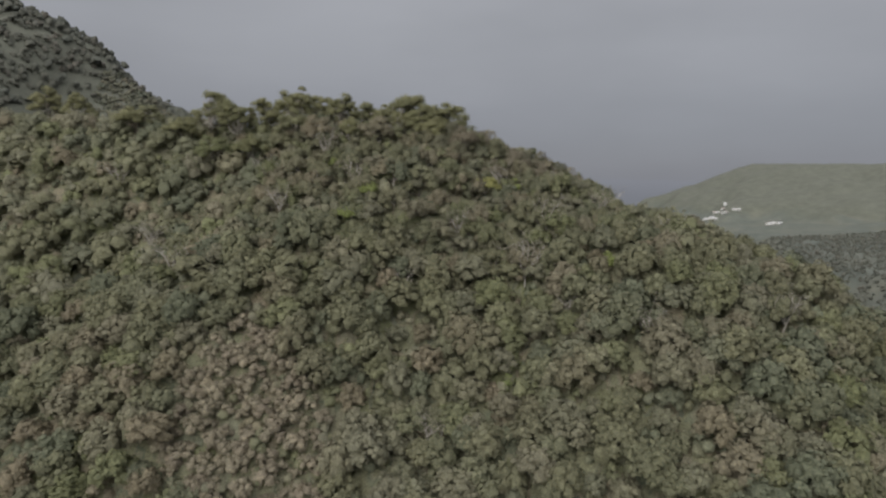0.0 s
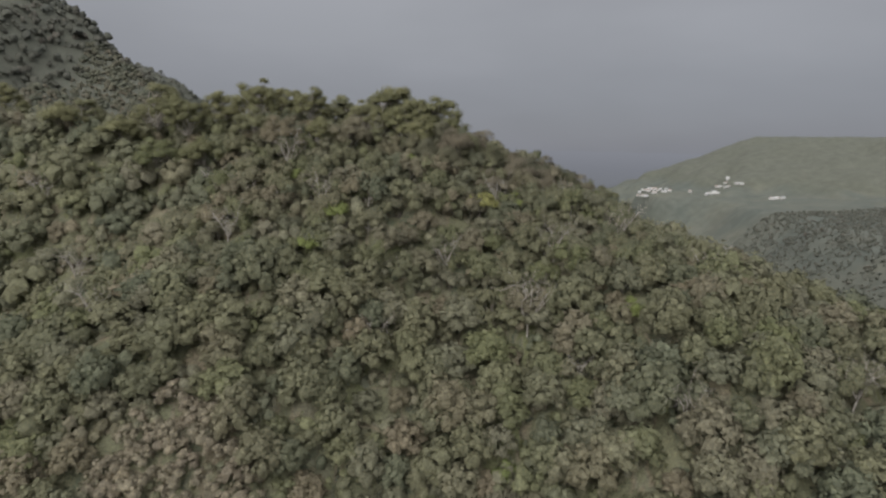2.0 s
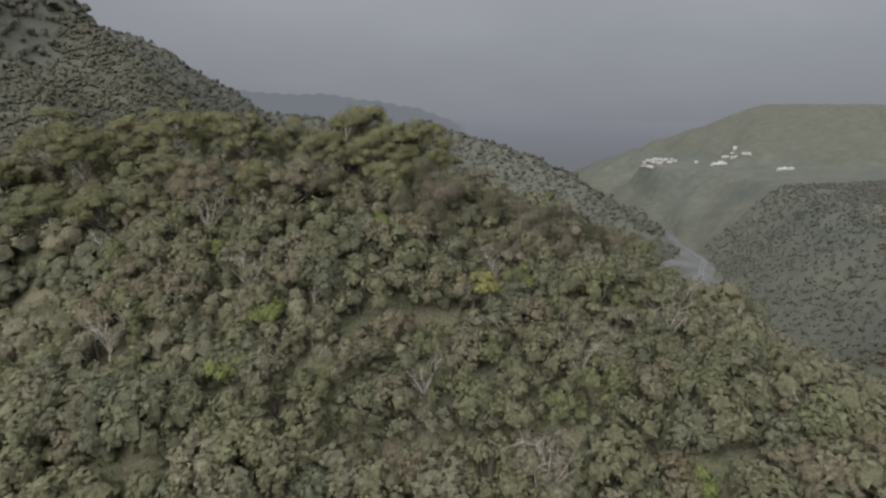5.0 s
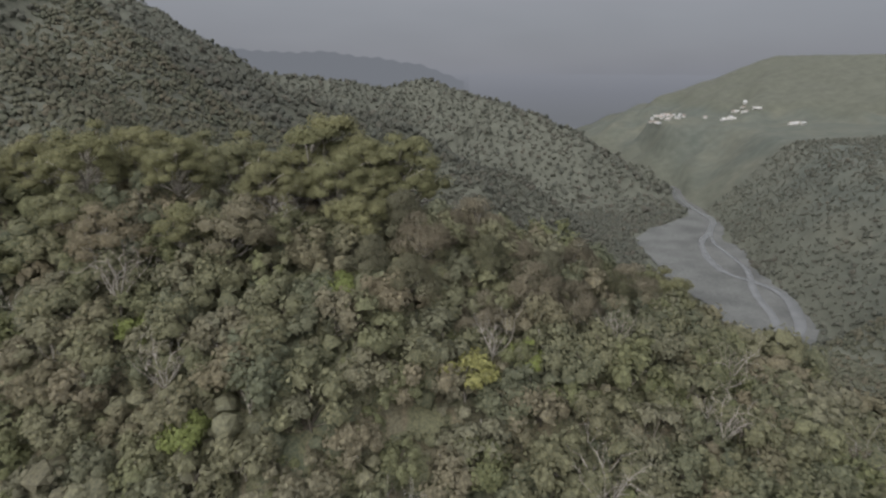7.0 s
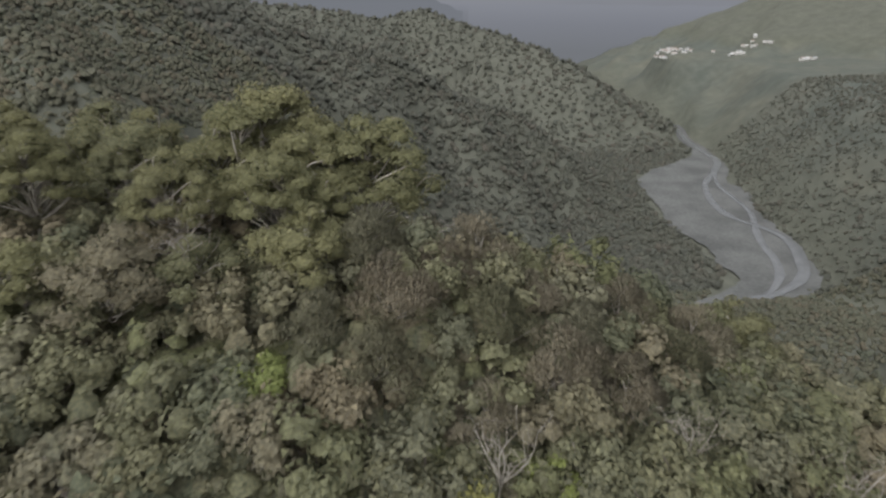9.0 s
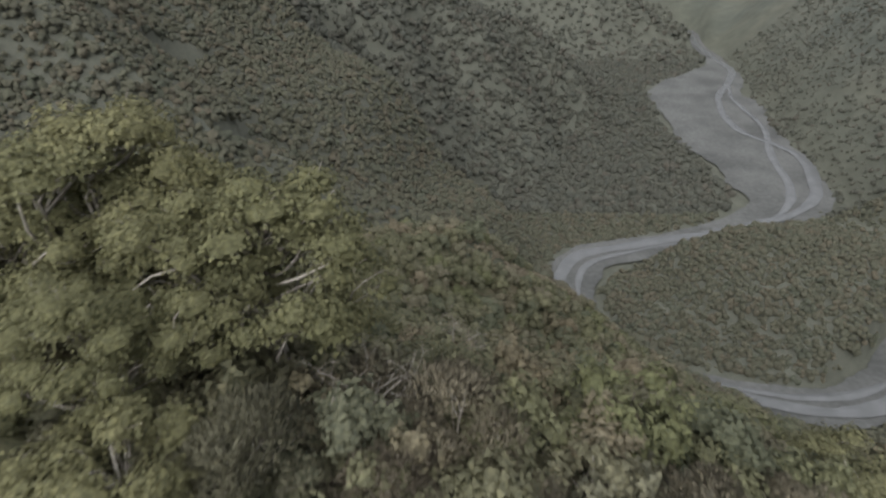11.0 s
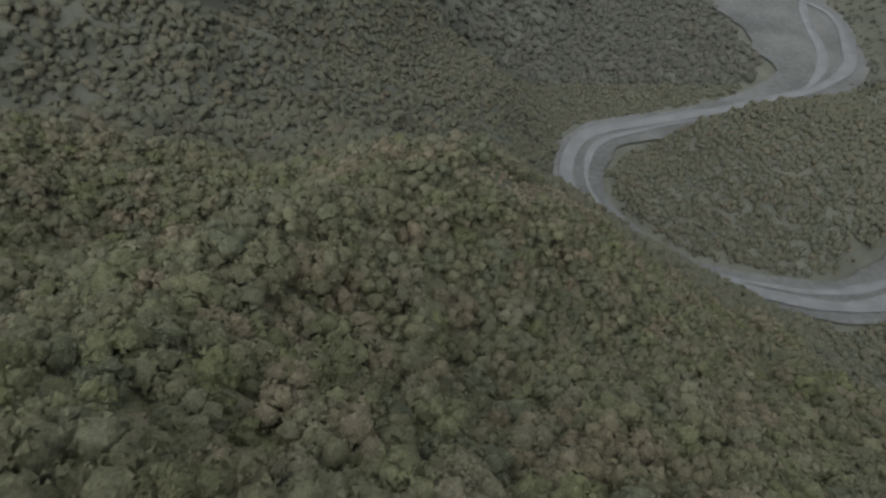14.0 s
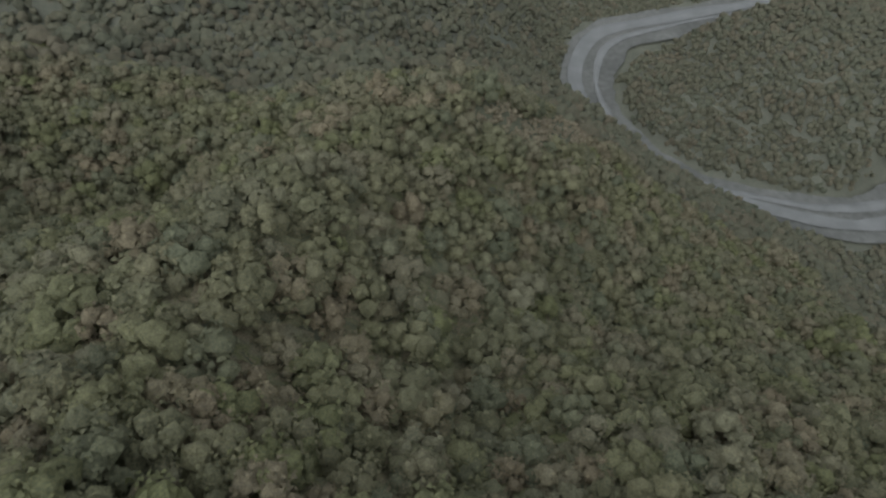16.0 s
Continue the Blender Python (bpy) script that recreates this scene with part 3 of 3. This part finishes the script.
def bare_thing(name, seed, tall, spread, limbs, trunk=0.13):
    """A leafless tree: trunk, limbs and forked twigs."""
    r = np.random.RandomState(seed)
    fork = np.array([0.1, 0, tall * 0.35])
    wood, twig = [tube(limb_path(r, (0, 0, -1.0), fork, 0.08), trunk, trunk * 0.75, 6)], []
    for i in range(limbs):
        a = 2 * math.pi * i / limbs + r.uniform(-0.4, 0.4)
        end = np.array([spread * math.cos(a) * r.uniform(0.4, 1), spread * math.sin(a) * r.uniform(0.4, 1), tall * r.uniform(0.7, 1.0)])
        path = limb_path(r, fork, end, 0.14)
        wood.append(tube(path, trunk * 0.55, trunk * 0.16, 5))
        for k in range(6):
            p = path[r.randint(1, len(path))]
            q = p + unit(r.normal(size=3) + unit(end - fork) * 0.9 + [0, 0, 0.3]) * tall * r.uniform(0.15, 0.3)
            tp = limb_path(r, p, q, 0.12, 3)
            twig.append(tube(tp, trunk * 0.2, trunk * 0.07, 3))
            for _ in range(2):
                q2 = tp[2] + unit(r.normal(size=3) + unit(q - p)) * tall * 0.12
                twig.append(tube(limb_path(r, tp[2], q2, 0.1, 2), trunk * 0.09, trunk * 0.04, 3))
    root = new(name)
    for pn, pieces in (("trunk", wood), ("branchwork", twig)):
        co, q = join(pieces)
        ob = tagged(new(pn, mesh_of(pn, co, q, 4, [BARK], True)), kind="stuff" if pn == "branchwork" else "")
        ob.parent = root
    return root


rng = np.random.RandomState(11)


def scatter(x0, x1, y0, y1, gap, keep):
    """Places on a jittered grid inside a stretch of the plan, as keep() allows."""
    X, Y = np.meshgrid(np.arange(x0, x1, gap), np.arange(y0, y1, gap))
    X = X + rng.uniform(-0.4, 0.4, X.shape) * gap + (np.arange(X.shape[0])[:, None] % 2) * gap * 0.5
    Y = Y + rng.uniform(-0.4, 0.4, Y.shape) * gap
    X, Y = X.ravel(), Y.ravel()
    k = keep(X, Y)
    return X[k], Y[k]


def set_down(kinds, places, label, category, group, sizes=(0.8, 1.2)):
    """Copies of the given trees, turned and sized by chance, rooted in the ground."""
    used = set()
    for i, (x, y, *given) in enumerate(places):
        src = kinds[i % len(kinds)]
        s = given[0] if given else rng.uniform(*sizes)
        m = pose(x, y, float(height(x, y)) - 0.1, rng.uniform(-5, 5), rng.uniform(-5, 5), rng.uniform(0, 360)) @ Matrix.Diagonal((s, s, s * rng.uniform(0.9, 1.1), 1))
        if src not in used:
            used.add(src)
            src.matrix_basis = m
            tagged(src, label, category, group)
        else:
            ob = copy_thing(src, Matrix())
            ob.matrix_basis = m


TALL = [(-48, 127, 0.98), (-42, 122, 0.85), (-37, 127, 0.9), (-31, 122, 0.92), (-26, 128, 0.9), (-21, 121, 0.78), (-17, 127, 0.85), (-12, 123, 0.72), (-7.2, 132.5, 1.28), (-6, 123.5, 0.75), (0.8, 129, 1.15),
        (-54, 132, 0.9), (-62, 129, 0.85), (-70, 134, 0.85), (-80, 135, 0.85), (-13, 134, 1.1), (-30, 133, 0.95), (-90, 139, 0.9), (-3, 127, 0.95), (-18, 132, 1.05), (-34, 130, 0.9), (-24, 137, 1.05),
        (-45, 131, 0.85), (-10, 128, 1.0), (-10, 131.5, 1.22), (-4.3, 131.5, 1.15)]
SECOND = [(-9, 117), (-14, 115.5), (-3, 119.5), (-19, 116), (-24, 113.5), (-29, 117), (-36, 116), (-44, 117), (-52, 121), (-62, 123), (-74, 128), (29.3, 128.5), (3, 131), (-11, 138), (-22, 139), (-1, 136), (-2, 144, 1.1), (-9, 143), (4, 141), (-16, 146), (-6, 149), (-24, 148), (-33, 144)]
talls = [tree_thing("tall_tree", 20 + i, 13.0, 3.8, 44, 270, 0.095, LEAF_TALL, 0.27, 0.7, 0.2, 1, 0.0, 0.28) for i in range(4)]
set_down(talls, TALL, "tall ridge-top tree with olive leaves and pale forked limbs", "tree", "tall trees on the ridge", (0.95, 1.18))
seconds = [tree_thing("ridge_tree", 31 + i, 7.6, 3.2, 24, 240, 0.1, LEAF_TALL if i != 1 else LEAF, 0.22, 0.75, 0.13, 1, 0.0, 0.33) for i in range(3)]
set_down(seconds, SECOND, "mid-sized ridge tree with dull olive leaves and pale limbs", "tree", "trees below the ridge top", (0.8, 1.1))


def clear_of(X, Y, spots, gap):
    ok = np.ones(X.shape, bool)
    for sx, sy, *_ in spots:
        ok &= np.hypot(X - sx, Y - sy) > gap
    return ok


YELLOW = [(6.6, 107.2, 1.3)]
LIME = [(8.8, 77.0), (-16, 96), (12, 110), (-20, 108), (24, 88), (-4, 112), (10.5, 145), (-13, 100, 1.0)]
DEAD = [(11.8, 90.2, 1.15), (-41.4, 91.0, 0.95), (25.6, 74.8, 0.85), (26, 104), (44.7, 78.5, 0.9), (34, 92), (-22, 110), (4, 124.5), (-34, 112), (20, 112), (16, 98), (40, 108), (-10, 118.5), (-6, 88),
        (9, 110, 0.8), (-16, 104, 0.8), (30, 112, 0.8), (-27, 98), (2, 97, 0.8), (-50, 102), (38, 100, 0.8), (-2, 72, 0.8), (17, 84, 0.7), (-60, 112), (8.5, 140, 0.8)]
BRUSH = [(2, 113), (8, 112.5), (17, 115), (-2, 115), (3, 117), (6, 120), (9.5, 117.5), (12, 121), (8, 124), (15, 119), (18, 122.5), (13, 115.5), (21, 119), (5, 126), (24, 124), (1, 121)]

yellows = [tree_thing("yellow_tree", 41, 4.4, 1.9, 14, 130, 0.14, LEAF_YELLOW, 0.3, 0.7, 0.1, 1)]
set_down(yellows, YELLOW, "small tree with bright yellow leaves in scrub", "tree", "yellow trees", (0.9, 1.1))
limes = [tree_thing("lime_green_tree", 43 + i, 4.2, 1.9, 10, 120, 0.12, LEAF_LIME, 0.25, 0.8, 0.1, 1) for i in range(2)]
set_down(limes, LIME, "small tree with fresh lime-green leaves", "tree", "lime-green trees", (0.7, 1.0))
bares = [bare_thing("bare_tree", 51 + i, 6.6, 3.3, 8, 0.12) for i in range(3)]
set_down(bares, DEAD, "leafless tree with pale grey twisted branches", "tree", "bare trees", (0.7, 1.0))
brushes = [tree_thing("dry_bush", 61 + i, 5.6, 2.5, 15, 520, 0.15, LEAF_TAN if i else LEAF, 0.18, 0.9, 0.08, 1, 0.72, hull=0) for i in range(3)]
set_down(brushes, BRUSH, "feathery tan bush with dry seed heads on the crest", "bush", "dry bushes on the crest", (0.8, 1.1))

special = TALL + SECOND + YELLOW + LIME + BRUSH
px, py = scatter(-31, 33, 93, 138, 2.9, lambda X, Y: clear_of(X, Y, special, 1.4))
smalls = [tree_thing("small_tree", 71 + i, 4.4 + 0.25 * (i % 4), 2.1 + 0.12 * (i % 3), 12, 84, 0.17, LEAF, 0.02, 0.9 + 0.07 * (i % 4), 0.09, 0, 0.0, 0.42, BARK if i % 3 == 0 else DARK_BARK) for i in range(8)]
set_down(smalls, list(zip(px, py)), "small scrub tree with dull olive-green leaves", "tree", "scrub trees on the hilltop", (0.7, 1.2))


# ---- the rest of the woods: past counting ----
def forest(name, X, Y, templates, size, label, mat, sink=0.3):
    """Many trees in one mesh: each a turned and sized template, with one tint a tree."""
    Z = height(X, Y) - sink
    pick = rng.randint(0, len(templates), len(X))
    cos, tris, tint, puffs, base = [], [], [], [], 0
    for k, (v, tri, f) in enumerate(templates):
        w = np.nonzero(pick == k)[0]
        a, s = rng.uniform(0, 2 * math.pi, len(w)), rng.uniform(*size, len(w))
        ca, sa = np.cos(a)[:, None], np.sin(a)[:, None]
        x = (v[None, :, 0] * ca - v[None, :, 1] * sa) * s[:, None] + X[w][:, None]
        y = (v[None, :, 0] * sa + v[None, :, 1] * ca) * s[:, None] + Y[w][:, None]
        z = v[None, :, 2] * s[:, None] * rng.uniform(0.8, 1.2, len(w))[:, None] + Z[w][:, None]
        cos.append(np.stack([x, y, z], -1).reshape(-1, 3))
        tris.append((tri[None] + (base + np.arange(len(w)) * len(v))[:, None, None]).reshape(-1, 3))
        puffs.append(np.stack([f[None, :, 0] * ca - f[None, :, 1] * sa, f[None, :, 0] * sa + f[None, :, 1] * ca, np.broadcast_to(f[None, :, 2], x.shape)], -1).reshape(-1, 3))
        tint.append(np.repeat(rng.uniform(0, 1, len(w)), len(v)))
        base += len(w) * len(v)
    me = leaf_mesh(name, np.concatenate(cos), np.concatenate(tris), np.concatenate(puffs), mat)
    at = me.attributes.new("tint", "FLOAT", "POINT")
    at.data.foreach_set("value", np.concatenate(tint).astype(np.float32))
    return tagged(new(name, me), label, "forest", kind="stuff")


def crown_template(seed, tall, wide, lobes, leaves, size, flat=0.85, hull=0.78, lift=0.35, low=-0.85):
    """A rounded crown of lobes: a few round the skirt, the rest over the top."""
    r = np.random.RandomState(seed)
    c, rad = [], []
    for i in range(lobes):
        e = math.asin((i + 0.5) / lobes * 1.4 - 0.43)
        a = i * 2.4 + r.uniform(-0.4, 0.4)
        k = wide * r.uniform(0.52, 0.74)
        c.append((k * math.cos(a) * math.cos(e), k * math.sin(a) * math.cos(e), tall - wide * flat * 1.05 + k * math.sin(e) * flat * 1.15))
        rad.append(wide * r.uniform(0.36, 0.54) * (9 / max(lobes, 5)) ** 0.3)
    return clumps(r, np.array(c), np.array(rad), leaves, size, flat, hull, 0.28, True, 0.0, 0.75, lift, low)


def wedge(X, Y):
    return np.abs(X - 6) < 0.80 * Y + 14


def dry_patch(X, Y):
    return np.hypot((X + 25 + (Y - 74) * 0.3) / 10, (Y - 70) / 11) < 1 + 0.2 * waves(X, Y, 20, 8)


def near_rest(X, Y):
    inside = (X > -31.5) & (X < 33.5) & (Y > 92.5) & (Y < 138.5)
    return wedge(X, Y) & ~inside & clear_of(X, Y, special, 1.5) & ~dry_patch(X, Y) & (line_distance(X, Y, SLIP)[0] > 6)


def crowns_at(X, Y, cell, seed):
    """A closed wood seen from above: the height of the domed crowns over the ground, and each crown's own tint."""
    r = np.random.RandomState(seed)
    jx, jy, jr, jt = [r.uniform(0, 1, (257, 263)) for _ in range(4)]
    ix, iy = np.floor(X / cell).astype(int), np.floor(Y / cell).astype(int)
    top, tint = np.zeros(X.shape), np.zeros(X.shape)
    for a in (-1, 0, 1):
        for b2 in (-1, 0, 1):
            kx, ky = (ix + a) % 257, (iy + b2) % 263
            cx, cy = (ix + a + 0.5 + 0.8 * (jx[kx, ky] - 0.5)) * cell, (iy + b2 + 0.5 + 0.8 * (jy[kx, ky] - 0.5)) * cell
            rad = cell * (0.5 + 0.42 * jr[kx, ky])
            h = cell * (0.1 + 0.3 * jr[kx, ky]) + 1.05 * rad * np.sqrt(np.clip(1 - ((X - cx) ** 2 + (Y - cy) ** 2) / rad ** 2, 0, 1)) - 0.4 * cell * (np.hypot(X - cx, Y - cy) > rad)
            more = h > top
            top, tint = np.where(more, h, top), np.where(more, jt[kx, ky], tint)
    return top, tint


def canopy(name, x0, x1, y0, y1, cell, step, keep, seed, label, mat):
    """Low growth as one uneven sheet of small domes with creases between them."""
    xs, ys = np.arange(x0, x1, step), np.arange(y0, y1, step)
    X, Y = np.meshgrid(xs, ys)
    X = X + rng.uniform(-0.3, 0.3, X.shape) * step
    Y = Y + rng.uniform(-0.3, 0.3, Y.shape) * step
    top, tint = crowns_at(X, Y, cell, seed)
    ok = keep(X, Y)
    for side in (ok[0], ok[-1], ok[:, 0], ok[:, -1]):
        side[:] = False
    Z = height(X, Y) + np.where(ok, 0.35 * top + 0.04 * cell * rng.uniform(-1, 1, X.shape), -2.0)
    w = len(xs)
    q = (np.arange(len(ys) - 1)[:, None] * w + np.arange(w - 1)[None, :]).ravel()
    q = np.stack([q, q + 1, q + w + 1, q + w], -1)
    q = q[ok.ravel()[q].any(axis=1)]
    used, inv = np.unique(q, return_inverse=True)
    co = np.stack([X, Y, Z], -1).reshape(-1, 3)[used]
    me = mesh_of(name, co, inv.reshape(-1, 4), 4, [mat], True)
    me.attributes.new("tint", "FLOAT", "POINT").data.foreach_set("value", tint.ravel()[used].astype(np.float32))
    gy_, gx_ = np.gradient(Z, step)
    puff = unit(np.stack([-gx_, -gy_, np.full(Z.shape, 1.2)], -1)).reshape(-1, 3)[used]
    me.attributes.new("roundness", "FLOAT_VECTOR", "POINT").data.foreach_set("vector", puff.astype(np.float32).ravel())
    return tagged(new(name, me), label, "forest", kind="stuff")


X, Y = scatter(-100, 120, 44, 97, 2.9, near_rest)
forest("woodland", X, Y, [crown_template(81 + i, 4.3 + 0.3 * (i % 3), 2.3, 10 + i % 3, 56, 0.25, 0.85 + 0.1 * (i % 4)) for i in range(9)], (0.6, 1.35), "dense low scrub trees with rounded crowns", LEAF, 0.0)
X, Y = scatter(-120, 140, 94, 178, 3.5, near_rest)
forest("shoulder_woodland", X, Y, [crown_template(161 + i, 4.4, 2.6, 9, 28, 0.23, 0.85 + 0.08 * (i % 4)) for i in range(9)], (0.6, 1.35), "rounded scrub trees over the hill's shoulders", LEAF, 0.0)
X, Y = scatter(-125, 145, 176, 298, 4.1, near_rest)
forest("slope_woodland", X, Y, [crown_template(141 + i, 4.6, 3.0, 8, 19, 0.3, 0.8 + 0.08 * (i % 4)) for i in range(9)], (0.6, 1.4), "rounded scrub trees down the back slope", LEAF, 0.0)
hill = lambda X, Y: wedge(X, Y) & (line_distance(X, Y, SLIP)[0] > 6)
X, Y = scatter(-100, 120, 44, 140, 2.6, hill)
forest("low_scrub", X, Y, [crown_template(261 + i, 2.4, 1.6, 4, 9, 0.2, 1.0) for i in range(6)], (0.7, 1.3), "low leafy scrub filling in under the trees", LEAF, 0.0)
canopy("undergrowth", -110, 130, 40, 184, 2.3, 0.9, hill, 61, "leafy undergrowth closing the gaps between scrub trees", LEAF)
canopy("slope_undergrowth", -130, 150, 180, 306, 3.0, 1.3, hill, 71, "leafy undergrowth between trees on the back slope", LEAF)
X, Y = scatter(-45, 10, 46, 92, 1.55, lambda X, Y: dry_patch(X, Y) & clear_of(X, Y, special, 1.5))
forest("dry_scrub", X, Y, [crown_template(111 + i, 2.9, 1.3, 5, 30, 0.16, 0.9) for i in range(4)], (0.7, 1.2), "patch of dry reddish-brown scrub and tall grass", LEAF_TAN, 0.0)
X, Y = scatter(5, 80, 250, 340, 2.4, lambda X, Y: line_distance(X, Y, SLIP)[0] < 6.2)
forest("dry_slope_scrub", X, Y, [crown_template(151 + i, 1.1, 1.5, 4, 12, 0.24, 0.6) for i in range(4)], (0.7, 1.2), "pale dry grass and scrub on a bare slope", LEAF_TAN, 0.2)
off_river = lambda X, Y: ~bare_strip(X, Y) & (line_distance(X, Y, RIVER)[0] > 0.5 * line_distance(X, Y, RIVER)[1] + 4)
mid = lambda X, Y: wedge(X, Y) & off_river(X, Y) & ~((X > -122) & (X < 142) & (Y < 296))
left_side = lambda X, Y: wedge(X, Y) & off_river(X, Y) & (X < np.interp(Y, [480, 632, 1060, 1560, 2600], [600, 400, 480, 540, 400]))

X, Y = scatter(-340, 430, 150, 640, 5.1, mid)
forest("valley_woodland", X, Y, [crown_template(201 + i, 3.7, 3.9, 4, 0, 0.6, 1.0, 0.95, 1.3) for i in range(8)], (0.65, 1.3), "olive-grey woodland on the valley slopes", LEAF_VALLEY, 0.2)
X, Y = scatter(-1150, 640, 300, 1262, 8.6, lambda X, Y: left_side(X, Y) & ((Y > 640) | (X < -340)))
forest("mountain_woodland", X, Y, [crown_template(221 + i, 6.0, 6.4, 3, 0, 0.5, 1.0, 0.95, 1.4) for i in range(8)], (0.65, 1.3), "woodland on far mountain slopes", LEAF_HAZED, 0.2)
X, Y = scatter(-900, 640, 1240, 2000, 15.0, left_side)
forest("far_woodland", X, Y, [crown_template(231 + i, 9.0, 9.5, 2, 0, 0.5, 0.9, 0.95, 1.0) for i in range(6)], (0.65, 1.3), "dark woodland on the farthest ridge", LEAF_HAZED, 2.0)
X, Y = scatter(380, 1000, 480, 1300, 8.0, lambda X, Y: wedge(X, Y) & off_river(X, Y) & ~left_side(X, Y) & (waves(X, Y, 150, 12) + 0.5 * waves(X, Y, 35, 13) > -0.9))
forest("terrace_woodland", X, Y, [crown_template(241 + i, 4.2, 4.6, 2, 0, 0.5, 0.9, 0.95, 1.0) for i in range(6)], (0.5, 1.3), "patches of woodland on the grassy terrace slopes", LEAF_HAZED, 0.8)


# ---- the village on the terrace ----
def house_thing(seed, w, d, h):
    root = new("house")
    bm = bmesh.new()
    bmesh.ops.create_cube(bm, size=1, matrix=Matrix.Translation((0, 0, h / 2 - 0.5)) @ Matrix.Diagonal((w, d, h + 1, 1)))
    me = bpy.data.meshes.new("wall")
    bm.to_mesh(me)
    me.materials.append(WHITE)
    new("wall", me).parent = root
    o, rise, th = 0.5, 1.8, 0.25
    sec = [(-d / 2 - o, h - 0.1), (0, h + rise), (d / 2 + o, h - 0.1), (d / 2 + o, h - 0.1 + th), (0, h + rise + th), (-d / 2 - o, h - 0.1 + th)]
    co = [(sx * (w / 2 + o), y, z) for sx in (-1, 1) for y, z in sec]
    q = [(0, 1, 7, 6), (1, 2, 8, 7), (2, 3, 9, 8), (3, 4, 10, 9), (4, 5, 11, 10), (5, 0, 6, 11), (0, 1, 4, 5), (1, 2, 3, 4), (6, 7, 10, 11), (7, 8, 9, 10)]
    new("roof", mesh_of("roof", co, q, 4, [ROOF])).parent = root
    for k in range(3):
        bm = bmesh.new()
        bmesh.ops.create_cube(bm, size=1, matrix=Matrix.Translation(((k - 1) * w * 0.3, -d / 2, h * 0.5)) @ Matrix.Diagonal((1.3, 0.2, 1.5 if k != 1 else 2.2, 1)))
        me = bpy.data.meshes.new("window" if k != 1 else "door")
        bm.to_mesh(me)
        me.materials.append(DARK)
        new("window" if k != 1 else "door", me).parent = root
    return root


houses = [house_thing(0, 10, 7, 3.2), house_thing(1, 8, 7, 5), house_thing(2, 14, 8, 3.6)]
spots = [(rng.uniform(588, 680), rng.uniform(1800, 1920)) for _ in range(22)] + [(rng.uniform(715, 845), rng.uniform(1760, 1860)) for _ in range(16)] + [(rng.uniform(838, 885), rng.uniform(1590, 1630)) for _ in range(7)]
for i, (x, y) in enumerate(spots):
    m = pose(x, y, float(height(x, y)), 0, 0, rng.uniform(-40, 40))
    if i < 3:
        houses[i].matrix_basis = m
        tagged(houses[i], "small off-white house with a grey sheet roof on the terrace", "house", "village houses")
    else:
        copy_thing(houses[i % 3], m)
